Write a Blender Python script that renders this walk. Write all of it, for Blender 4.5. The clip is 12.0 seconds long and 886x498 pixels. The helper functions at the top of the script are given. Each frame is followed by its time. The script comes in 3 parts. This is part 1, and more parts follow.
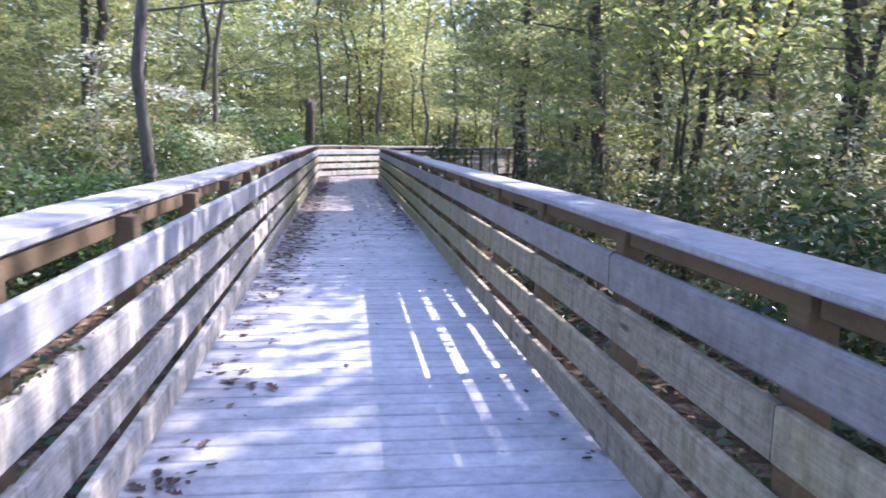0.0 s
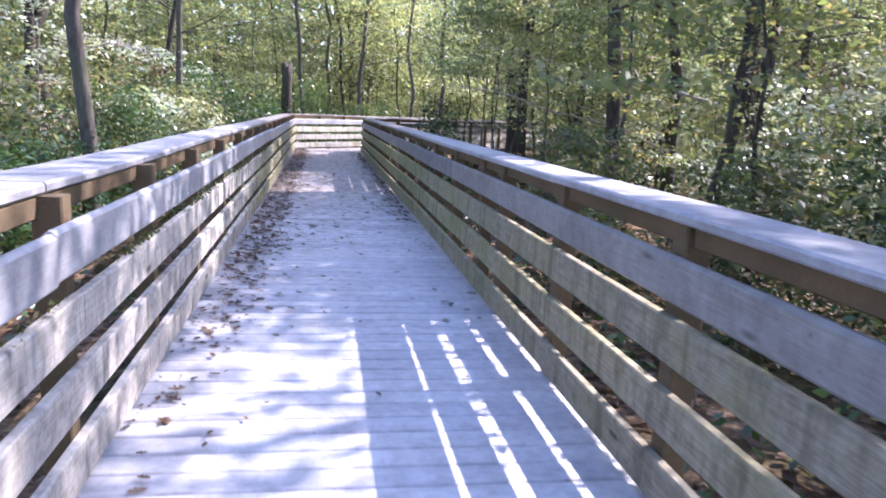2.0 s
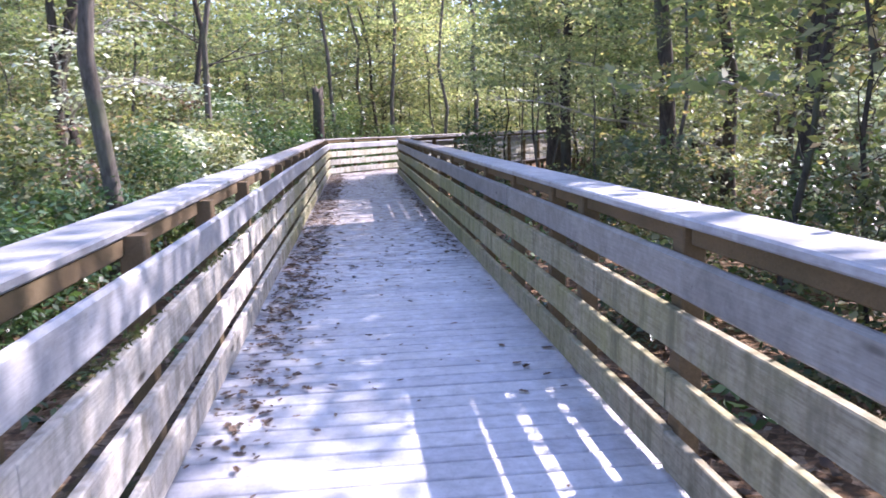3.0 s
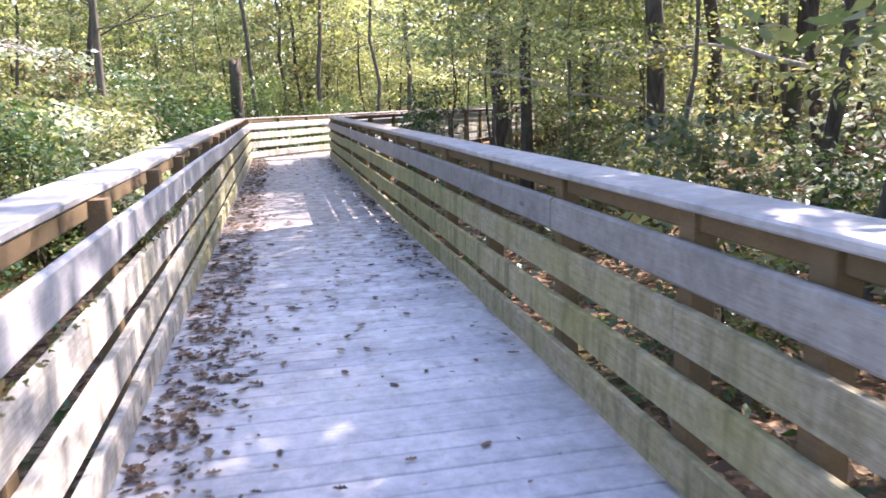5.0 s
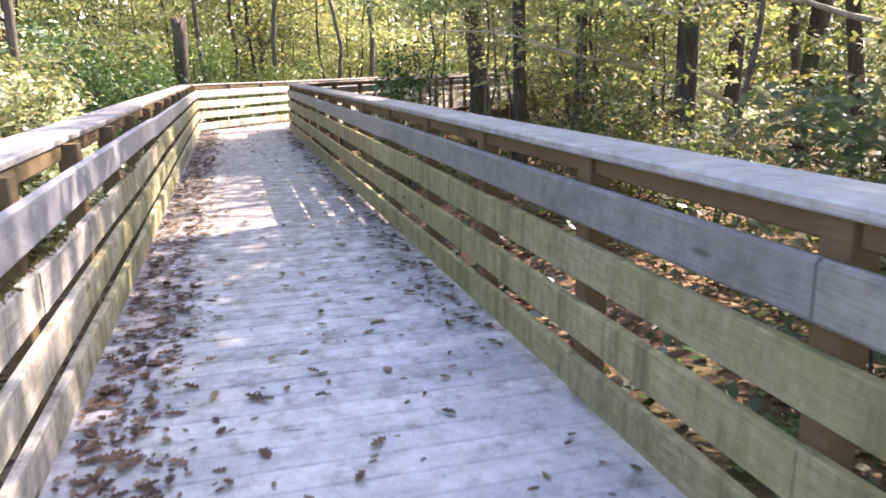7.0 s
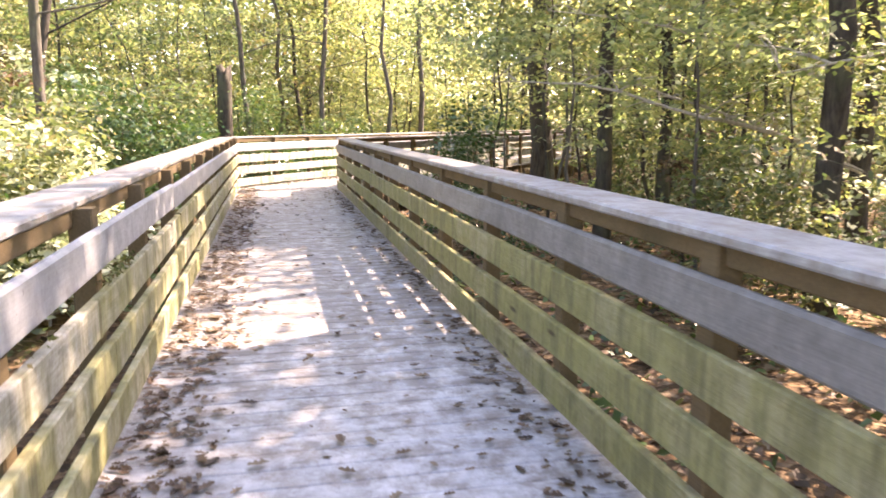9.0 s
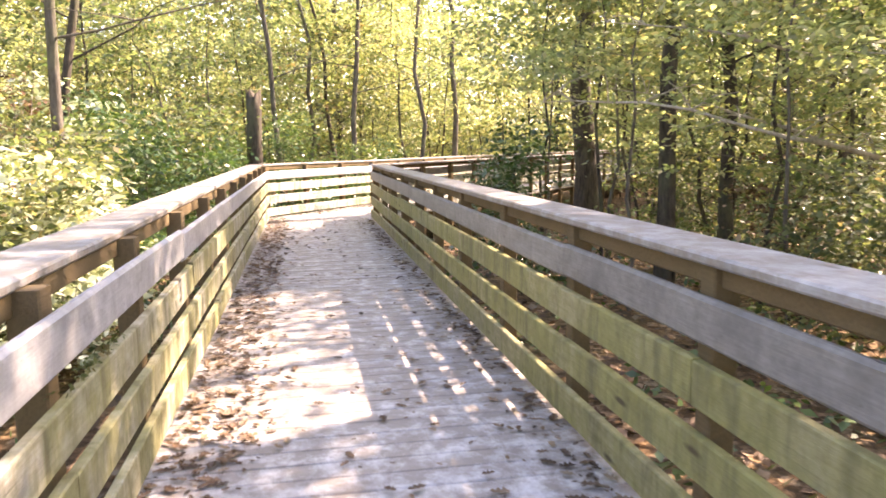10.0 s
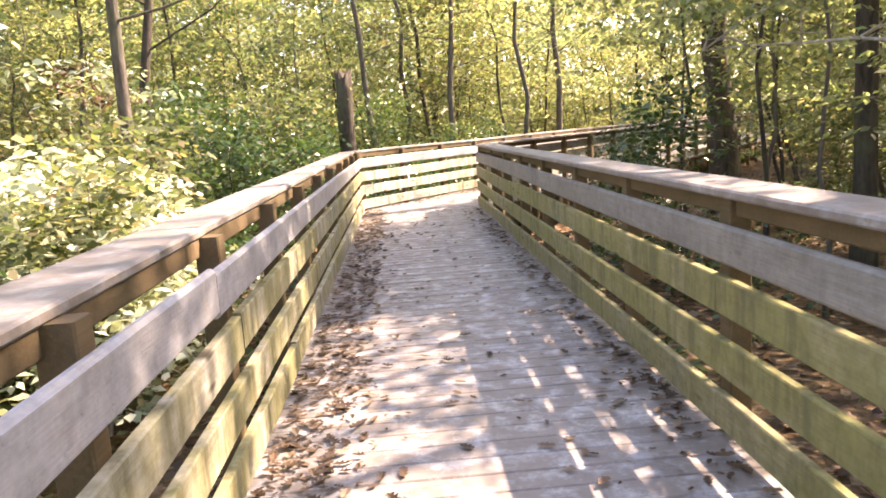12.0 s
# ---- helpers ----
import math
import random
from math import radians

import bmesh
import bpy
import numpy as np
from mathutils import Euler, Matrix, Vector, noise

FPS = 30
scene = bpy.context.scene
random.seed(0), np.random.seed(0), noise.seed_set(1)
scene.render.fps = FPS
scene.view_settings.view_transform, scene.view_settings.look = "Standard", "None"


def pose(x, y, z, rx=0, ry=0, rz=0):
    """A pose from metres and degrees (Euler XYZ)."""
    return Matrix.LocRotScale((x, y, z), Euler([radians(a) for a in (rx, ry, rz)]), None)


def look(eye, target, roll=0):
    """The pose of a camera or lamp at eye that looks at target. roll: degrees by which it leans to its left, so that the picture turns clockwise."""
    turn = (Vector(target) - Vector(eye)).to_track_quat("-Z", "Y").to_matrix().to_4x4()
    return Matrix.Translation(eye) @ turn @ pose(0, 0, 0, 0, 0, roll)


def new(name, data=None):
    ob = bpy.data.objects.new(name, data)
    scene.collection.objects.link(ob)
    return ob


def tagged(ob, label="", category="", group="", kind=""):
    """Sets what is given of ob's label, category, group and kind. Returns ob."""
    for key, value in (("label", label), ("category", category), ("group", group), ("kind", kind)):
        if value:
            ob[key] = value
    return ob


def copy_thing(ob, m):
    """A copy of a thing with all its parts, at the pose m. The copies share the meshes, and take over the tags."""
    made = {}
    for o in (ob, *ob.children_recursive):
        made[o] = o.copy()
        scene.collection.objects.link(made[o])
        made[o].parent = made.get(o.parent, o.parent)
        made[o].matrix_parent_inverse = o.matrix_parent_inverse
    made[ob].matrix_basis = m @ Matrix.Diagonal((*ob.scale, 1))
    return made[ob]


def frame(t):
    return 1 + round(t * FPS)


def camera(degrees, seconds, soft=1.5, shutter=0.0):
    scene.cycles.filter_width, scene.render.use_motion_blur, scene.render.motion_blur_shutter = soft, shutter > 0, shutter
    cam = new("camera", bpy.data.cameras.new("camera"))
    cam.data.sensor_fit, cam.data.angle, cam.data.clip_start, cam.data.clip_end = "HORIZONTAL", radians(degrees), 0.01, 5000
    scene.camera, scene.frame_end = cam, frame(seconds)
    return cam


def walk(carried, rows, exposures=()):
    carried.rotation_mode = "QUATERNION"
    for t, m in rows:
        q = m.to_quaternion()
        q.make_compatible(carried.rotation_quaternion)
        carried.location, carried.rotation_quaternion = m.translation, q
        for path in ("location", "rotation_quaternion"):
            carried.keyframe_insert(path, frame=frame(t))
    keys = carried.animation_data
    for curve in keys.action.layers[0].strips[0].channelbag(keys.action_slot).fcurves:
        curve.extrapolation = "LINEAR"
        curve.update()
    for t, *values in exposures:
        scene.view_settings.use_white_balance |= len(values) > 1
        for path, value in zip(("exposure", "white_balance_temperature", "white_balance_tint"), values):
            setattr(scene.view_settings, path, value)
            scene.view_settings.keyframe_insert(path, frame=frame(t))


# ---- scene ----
cam = camera(62.0, 12.0, 1.7, 0.35)
PATH = [
    (0, (-0.057, 0.651, 1.284), (0.211, 2.611, 0.989), 1.4),
    (0.5, (-0.111, 0.997, 1.301), (0.339, 2.915, 0.954), 0.4),
    (1, (-0.076, 1.500, 1.283), (0.407, 3.384, 0.818), 0.8),
    (1.5, (-0.039, 2.039, 1.262), (0.336, 3.948, 0.797), 2.2),
    (2, (-0.097, 2.503, 1.264), (0.234, 4.442, 0.898), 2.9),
    (2.5, (-0.043, 2.960, 1.319), (0.138, 4.925, 0.995), 0.8),
    (3, (-0.099, 3.383, 1.322), (0.124, 5.342, 0.989), -1.3),
    (3.5, (-0.122, 3.869, 1.304), (0.262, 5.792, 0.911), -1.0),
    (3.7, (-0.171, 4.033, 1.332), (0.238, 5.954, 0.956), -0.8),
    (5.3, (-0.194, 5.914, 1.301), (0.234, 7.825, 0.893), -1.8),
    (5.5, (-0.186, 6.085, 1.301), (0.315, 7.973, 0.872), -1.9),
    (6, (-0.177, 6.589, 1.277), (0.389, 8.441, 0.775), -0.6),
    (6.5, (-0.245, 7.066, 1.286), (0.206, 8.950, 0.790), -1.7),
    (7, (-0.189, 7.503, 1.268), (0.337, 9.372, 0.789), -0.9),
    (7.2, (-0.183, 7.702, 1.287), (0.284, 9.600, 0.864), 0.7),
    (8.8, (-0.190, 9.078, 1.248), (0.271, 10.995, 0.912), 2.2),
    (9, (-0.183, 9.253, 1.286), (0.258, 11.174, 0.947), 0.2),
    (9.5, (-0.178, 9.752, 1.301), (0.235, 11.684, 0.987), -0.7),
    (10, (-0.170, 10.218, 1.324), (0.193, 12.165, 1.043), -0.6),
    (10.5, (-0.150, 10.684, 1.322), (0.167, 12.642, 1.068), -1.9),
    (11, (-0.112, 11.164, 1.320), (0.124, 13.137, 1.089), -1.8),
    (11.5, (-0.159, 11.612, 1.291), (-0.022, 13.590, 1.028), -2.4),
    (12, (-0.185, 11.933, 1.292), (-0.088, 13.904, 0.965), -4.0),
]
SUN = Vector((0.9, 0.34, 1.0)).normalized()          # towards the sun
EXPOSURES = [(0, 1.88, 5600, 32), (3.5, 2.06, 5850, 32), (5.5, 2.45, 6550, 28), (7, 2.5, 7000, 27), (9, 2.82, 7850, 28), (10.5, 2.8, 8400, 29), (12, 2.52, 8300, 29)]

walk(cam, [(t, look(eye, target, roll)) for t, eye, target, roll in PATH], EXPOSURES)

# ---- light ----
world = bpy.data.worlds.new("world")
scene.world = world
world.use_nodes = True
wn = world.node_tree.nodes
sky = wn.new("ShaderNodeTexSky")
sky.sky_type, sky.sun_disc = "NISHITA", False
sky.sun_elevation = math.asin(SUN.z)
sky.sun_rotation = math.atan2(SUN.x, SUN.y)
wn["Background"].inputs[1].default_value = 0.15
world.node_tree.links.new(sky.outputs[0], wn["Background"].inputs[0])
lamp = bpy.data.lights.new("sun", "SUN")
lamp.energy, lamp.angle, lamp.color = 4.4, radians(0.6), (1.0, 0.93, 0.82)
sun = new("sun", lamp)
sun.matrix_world = look(SUN * 60, (0, 0, 0))


# ---- materials ----
class Nodes:
    """A small helper for node materials."""

    def __init__(self, name, rough=0.8, specular=0.3):
        self.mat = bpy.data.materials.new(name)
        self.mat.use_nodes = True
        self.tree = self.mat.node_tree
        self.shader = self.tree.nodes["Principled BSDF"]
        self.shader.inputs["Roughness"].default_value = rough
        self.shader.inputs["Specular IOR Level"].default_value = specular

    def add(self, kind, **values):
        node = self.tree.nodes.new(kind)
        for key, value in values.items():
            node.inputs[key.replace("_", " ")].default_value = value
        return node

    def link(self, a, b):
        self.tree.links.new(a, b)

    def coords(self, scale=(1, 1, 1), world_space=True, shift=True):
        m = self.add("ShaderNodeMapping", Scale=scale)
        if world_space:
            self.link(self.add("ShaderNodeNewGeometry").outputs["Position"], m.inputs[0])
        else:
            self.link(self.add("ShaderNodeTexCoord").outputs["Object"], m.inputs[0])
            if shift:
                info = self.add("ShaderNodeObjectInfo")
                mul = self.tree.nodes.new("ShaderNodeVectorMath")
                mul.operation = "SCALE"
                mul.inputs[0].default_value = (37.0, 19.0, 53.0)
                self.link(info.outputs["Random"], mul.inputs["Scale"])
                self.link(mul.outputs[0], m.inputs["Location"])
        return m.outputs[0]

    def noise(self, vec, scale, detail=4.0, rough=0.6):
        n = self.add("ShaderNodeTexNoise", Scale=scale, Detail=detail, Roughness=rough)
        self.link(vec, n.inputs["Vector"])
        return n.outputs["Fac"]

    def ramp(self, fac, stops):
        r = self.tree.nodes.new("ShaderNodeValToRGB")
        el = r.color_ramp.elements
        while len(el) < len(stops):
            el.new(0.5)
        for e, (p, c) in zip(el, stops):
            e.position, e.color = p, (*c, 1) if len(c) == 3 else c
        self.link(fac, r.inputs[0])
        return r.outputs[0]

    def mix(self, fac, a, b, mode="MIX"):
        m = self.tree.nodes.new("ShaderNodeMix")
        m.data_type, m.blend_type = "RGBA", mode
        for sock, v in ((m.inputs[0], fac), (m.inputs[6], a), (m.inputs[7], b)):
            if isinstance(v, (int, float)):
                sock.default_value = v
            elif isinstance(v, tuple):
                sock.default_value = (*v, 1)
            else:
                self.link(v, sock)
        return m.outputs[2]

    def math(self, op, a, b=0.0):
        m = self.tree.nodes.new("ShaderNodeMath")
        m.operation = op
        for sock, v in ((m.inputs[0], a), (m.inputs[1], b)):
            if isinstance(v, (int, float)):
                sock.default_value = v
            else:
                self.link(v, sock)
        return m.outputs[0]

    def bump(self, height, strength=0.3, distance=0.005):
        b = self.add("ShaderNodeBump", Strength=strength, Distance=distance)
        self.link(height, b.inputs["Height"])
        self.link(b.outputs[0], self.shader.inputs["Normal"])

    def colour(self, c):
        self.link(c, self.shader.inputs["Base Color"])
        return self.mat


def grey_board(name, light, dark, rough, dirt=0.0):
    """Weathered grey boards: grain along the board, blotches, knocks."""
    n = Nodes(name, rough, 0.35)
    grain = n.noise(n.coords((3.0, 60.0, 60.0), False), 2.0, 6.0, 0.65)
    blotch = n.noise(n.coords((1, 1, 1), True), 2.3, 5.0, 0.6)
    fine = n.noise(n.coords((1, 1, 1), True), 45.0, 3.0)
    base = n.mix(n.ramp(grain, [(0.3, (0, 0, 0)), (0.75, (1, 1, 1))]), dark, light)
    base = n.mix(n.ramp(blotch, [(0.42, (0, 0, 0)), (0.68, (0.55, 0.55, 0.55))]), base, tuple(v * 0.62 for v in dark))
    worn = n.noise(n.coords((5, 5, 5), True), 2.6, 7.0, 0.72)
    base = n.mix(1.0, base, n.ramp(worn, [(0.34, (0.74, 0.73, 0.72)), (0.62, (1.07, 1.07, 1.07))]), "MULTIPLY")
    eye = n.add("ShaderNodeTexVoronoi", Scale=1.0)
    n.link(n.coords((1.3, 5.0, 0.4), False), eye.inputs["Vector"])
    base = n.mix(n.ramp(eye.outputs["Distance"], [(0.03, (0.8, 0.8, 0.8)), (0.075, (0, 0, 0))]), base, (0.085, 0.075, 0.065))
    rnd = n.add("ShaderNodeObjectInfo").outputs["Random"]
    tone = n.ramp(rnd, [(0.0, (0.84, 0.84, 0.86)), (1.0, (1.06, 1.05, 1.02))])
    base = n.mix(1.0, base, tone, "MULTIPLY")
    spots = n.ramp(fine, [(0.66, (0, 0, 0)), (0.74, (0.6, 0.6, 0.6))])
    base = n.mix(spots, base, (0.09, 0.075, 0.06))
    if dirt:
        sep = n.add("ShaderNodeSeparateXYZ")
        n.link(n.add("ShaderNodeNewGeometry").outputs["Position"], sep.inputs[0])
        far = n.add("ShaderNodeMapRange", From_Min=6.5, From_Max=14.0, To_Min=-0.16, To_Max=0.14)
        n.link(sep.outputs["Y"], far.inputs["Value"])
        crumbs = n.noise(n.coords((1, 1, 1), True), 7.0, 8.0, 0.72)
        amount = n.ramp(n.math("ADD", crumbs, far.outputs[0]), [(0.48, (0, 0, 0)), (0.66, (dirt, dirt, dirt))])
        base = n.mix(amount, base, (0.17, 0.13, 0.10))
    n.bump(n.math("ADD", grain, n.math("MULTIPLY", fine, 0.4)), 0.35, 0.004)
    return n.colour(base)


def mossy_board(name, dark, light, damp, start=2.0, end=11.0, most=0.2):
    """Treated pine boards, grey-tan with green algae that thickens farther along the walk."""
    n = Nodes(name, 0.85, 0.2)
    grain = n.noise(n.coords((2.2, 45.0, 30.0), False), 2.0, 6.0, 0.65)
    knots = n.noise(n.coords((3.0, 9.0, 9.0), False), 1.6, 2.0)
    blotch = n.noise(n.coords((1, 1, 1), True), 1.7, 6.0, 0.65)
    drips = n.noise(n.coords((7, 7, 1.2), True), 1.5, 4.0)
    rnd = n.add("ShaderNodeObjectInfo").outputs["Random"]
    streak = n.ramp(grain, [(0.26, (0, 0, 0)), (0.72, (1, 1, 1))])
    wood = n.mix(streak, dark, light)
    mottle = n.noise(n.coords((6, 6, 6), True), 3.0, 6.0, 0.7)
    wood = n.mix(1.0, wood, n.ramp(mottle, [(0.3, (0.8, 0.79, 0.76)), (0.6, (1.06, 1.06, 1.06))]), "MULTIPLY")
    wood = n.mix(1.0, wood, n.ramp(rnd, [(0, (0.78, 0.78, 0.8)), (1, (1.1, 1.07, 1.02))]), "MULTIPLY")
    wood = n.mix(n.ramp(knots, [(0.66, (0, 0, 0)), (0.76, (0.5, 0.5, 0.5))]), wood, (0.10, 0.075, 0.05))
    eye = n.add("ShaderNodeTexVoronoi", Scale=1.0)
    n.link(n.coords((1.7, 7.0, 0.4), False), eye.inputs["Vector"])
    knot = n.ramp(eye.outputs["Distance"], [(0.05, (0.85, 0.85, 0.85)), (0.12, (0, 0, 0))])
    sep = n.add("ShaderNodeSeparateXYZ")
    n.link(n.add("ShaderNodeNewGeometry").outputs["Position"], sep.inputs[0])
    along = n.add("ShaderNodeMapRange", From_Min=start, From_Max=end, To_Min=damp, To_Max=most)
    n.link(sep.outputs["Y"], along.inputs["Value"])
    grow = n.math("ADD", n.math("ADD", n.math("MULTIPLY", blotch, 0.75), n.math("MULTIPLY", drips, 0.35)), along.outputs[0])
    grow = n.math("ADD", grow, n.math("MULTIPLY", n.math("SUBTRACT", rnd, 0.5), 0.12))
    algae = n.mix(n.noise(n.coords((4, 4, 4), True), 2.0, 5.0), (0.13, 0.125, 0.05), (0.34, 0.33, 0.115))
    base = n.mix(n.ramp(grow, [(0.5, (0, 0, 0)), (0.8, (0.85, 0.85, 0.85))]), wood, algae)
    base = n.mix(n.ramp(drips, [(0.5, (0, 0, 0)), (0.7, (0.6, 0.6, 0.6))]), base, (0.11, 0.095, 0.065))
    base = n.mix(1.0, base, n.ramp(mottle, [(0.32, (0.86, 0.85, 0.82)), (0.58, (1.04, 1.04, 1.04))]), "MULTIPLY")
    base = n.mix(knot, base, (0.075, 0.055, 0.035))
    n.bump(n.math("ADD", grain, n.math("MULTIPLY", mottle, 0.5)), 0.55, 0.006)
    return n.colour(base)


def brown_post():
    n = Nodes("brown_post_wood", 0.85, 0.2)
    grain = n.noise(n.coords((45.0, 45.0, 2.5), False), 2.0, 6.0, 0.65)
    blotch = n.noise(n.coords(), 3.0, 5.0)
    base = n.mix(grain, (0.085, 0.06, 0.034), (0.215, 0.15, 0.083))
    base = n.mix(n.ramp(blotch, [(0.45, (0, 0, 0)), (0.7, (0.6, 0.6, 0.6))]), base, (0.075, 0.064, 0.035))
    n.bump(grain, 0.5, 0.005)
    return n.colour(base)


def bark(name, dark, light):
    n = Nodes(name, 0.9, 0.15)
    ridge = n.noise(n.coords((9, 9, 1.6), False), 2.2, 6.0, 0.7)
    patch = n.noise(n.coords((1, 1, 1), False), 1.4, 4.0)
    base = n.mix(n.ramp(ridge, [(0.32, (0, 0, 0)), (0.68, (1, 1, 1))]), dark, light)
    base = n.mix(n.ramp(patch, [(0.52, (0, 0, 0)), (0.72, (0.6, 0.6, 0.6))]), base, (0.12, 0.135, 0.075))
    n.bump(ridge, 0.8, 0.02)
    return n.colour(base)


def leaf(name, stops, through_share=0.45, rough=0.6):
    """Thin leaves: part of the light goes through; each leaf has its own tint."""
    n = Nodes(name, rough, 0.5)
    geo = n.add("ShaderNodeNewGeometry")
    c = n.ramp(geo.outputs["Random Per Island"], stops)
    rnd = n.add("ShaderNodeObjectInfo").outputs["Random"]
    c = n.mix(1.0, c, n.ramp(rnd, [(0, (0.8, 0.86, 0.85)), (0.5, (1, 1, 1)), (1, (1.15, 1.07, 0.95))]), "MULTIPLY")
    patch = n.noise(n.coords(), 0.35, 3.0)
    c = n.mix(1.0, c, n.ramp(patch, [(0.35, (0.8, 0.9, 0.9)), (0.65, (1.15, 1.08, 0.95))]), "MULTIPLY")
    n.link(c, n.shader.inputs["Base Color"])
    tr = n.add("ShaderNodeBsdfTranslucent")
    n.link(n.mix(1.0, c, (1.6, 1.65, 1.0), "MULTIPLY"), tr.inputs[0])
    mix = n.add("ShaderNodeMixShader", Fac=through_share)
    n.link(n.shader.outputs[0], mix.inputs[1])
    n.link(tr.outputs[0], mix.inputs[2])
    n.link(mix.outputs[0], n.tree.nodes["Material Output"].inputs[0])
    return n.mat


def litter_ground():
    n = Nodes("leaf_litter", 0.95, 0.1)
    v = n.add("ShaderNodeTexVoronoi", Scale=11.0)
    n.link(n.coords(), v.inputs["Vector"])
    big = n.noise(n.coords(), 0.5, 5.0)
    fine = n.noise(n.coords(), 20.0, 4.0)
    sep = n.add("ShaderNodeSeparateColor")
    n.link(v.outputs["Color"], sep.inputs[0])
    c = n.ramp(sep.outputs[0], [(0, (0.07, 0.045, 0.028)), (0.35, (0.15, 0.09, 0.05)), (0.7, (0.24, 0.15, 0.085)), (1, (0.32, 0.23, 0.15))])
    c = n.mix(n.ramp(big, [(0.5, (0, 0, 0)), (0.66, (0.7, 0.7, 0.7))]), c, (0.06, 0.075, 0.025))
    c = n.mix(n.ramp(fine, [(0.4, (0.6, 0.6, 0.6)), (0.6, (0, 0, 0))]), c, (0.05, 0.035, 0.022))
    n.bump(n.math("ADD", v.outputs["Distance"], fine), 0.7, 0.03)
    return n.colour(c)


DECK_MAT = grey_board("grey_deck", (0.635, 0.63, 0.64), (0.535, 0.528, 0.535), 0.5, 0.75)
CAP_MAT = grey_board("grey_cap", (0.46, 0.46, 0.475), (0.33, 0.325, 0.33), 0.5, 0.7)
# left rail's light and right rail's shade are put into these board colours
BOARD_LIT = grey_board("lit_grey_top_board", (0.52, 0.52, 0.535), (0.40, 0.395, 0.40), 0.5)
BOARD_SHADED = grey_board("shaded_top_board", (0.32, 0.303, 0.285), (0.22, 0.207, 0.19), 0.6)
PINE_SHADED = mossy_board("shaded_mossy_pine", (0.26, 0.225, 0.15), (0.46, 0.415, 0.295), -0.04, 3.0, 11.5)
PINE_LIT = mossy_board("lit_pale_pine", (0.45, 0.425, 0.37), (0.67, 0.635, 0.57), -0.24, 7.5, 12.0, 0.2)
PINE_END = mossy_board("weathered_pine", (0.33, 0.325, 0.285), (0.54, 0.535, 0.49), -0.05, 22.0, 30.0, -0.02)
POST_MAT = brown_post()
BARK_GREY = bark("grey_bark", (0.05, 0.043, 0.036), (0.17, 0.15, 0.125))
BARK_DARK = bark("dark_bark", (0.028, 0.023, 0.019), (0.095, 0.08, 0.064))
TWIG_PALE = bark("pale_dead_wood", (0.22, 0.19, 0.15), (0.5, 0.46, 0.4))
LEAF_GREEN = leaf("green_leaves", [(0, (0.06, 0.085, 0.045)), (0.5, (0.11, 0.135, 0.07)), (0.85, (0.18, 0.185, 0.1)), (1, (0.28, 0.2, 0.14))], 0.48)
LEAF_YELLOW = leaf("yellowing_leaves", [(0, (0.095, 0.135, 0.07)), (0.5, (0.165, 0.2, 0.105)), (0.85, (0.25, 0.265, 0.15)), (1, (0.3, 0.235, 0.15))], 0.5)
# sunlight in the far and right-hand foliage is put into this leaf colour
LEAF_SUNLIT = leaf("sunlit_bright_leaves", [(0, (0.12, 0.145, 0.085)), (0.5, (0.255, 0.28, 0.17)), (0.85, (0.37, 0.375, 0.25)), (1, (0.4, 0.33, 0.22))], 0.6)
# the glare of full sun is put into these near-white leaf colours
LEAF_FULL_SUN = leaf("full_sun_leaves", [(0, (0.28, 0.33, 0.24)), (0.5, (0.47, 0.51, 0.44)), (1, (0.62, 0.64, 0.58))], 0.25, 0.28)
LEAF_GLOSSY = leaf("glossy_evergreen_leaves", [(0, (0.03, 0.065, 0.025)), (0.6, (0.055, 0.105, 0.035)), (1, (0.09, 0.14, 0.05))], 0.25, 0.32)
LEAF_MOSS = leaf("moss", [(0, (0.05, 0.07, 0.02)), (0.6, (0.12, 0.13, 0.04)), (1, (0.2, 0.15, 0.08))], 0.2, 0.8)
LEAF_BROWN = leaf("fallen_brown_leaves", [(0, (0.045, 0.026, 0.017)), (0.45, (0.105, 0.058, 0.034)), (0.8, (0.18, 0.108, 0.068)), (1, (0.27, 0.195, 0.14))], 0.1, 0.7)
GROUND_MAT = litter_ground()


# ---- mesh helpers ----
def mesh_of(name, verts, faces, mats, which=None, smooth=False):
    me = bpy.data.meshes.new(name)
    me.from_pydata(verts, [], faces)
    for m in mats if isinstance(mats, (list, tuple)) else [mats]:
        me.materials.append(m)
    if which is not None:
        me.polygons.foreach_set("material_index", which)
    if smooth:
        me.polygons.foreach_set("use_smooth", [True] * len(me.polygons))
    me.update()
    return me


def child(name, me, parent, m=None, label=""):
    ob = new(name, me)
    ob.parent = parent
    if m is not None:
        ob.matrix_basis = m
    if label:
        ob["label"] = label
    return ob


BOARDS = {}


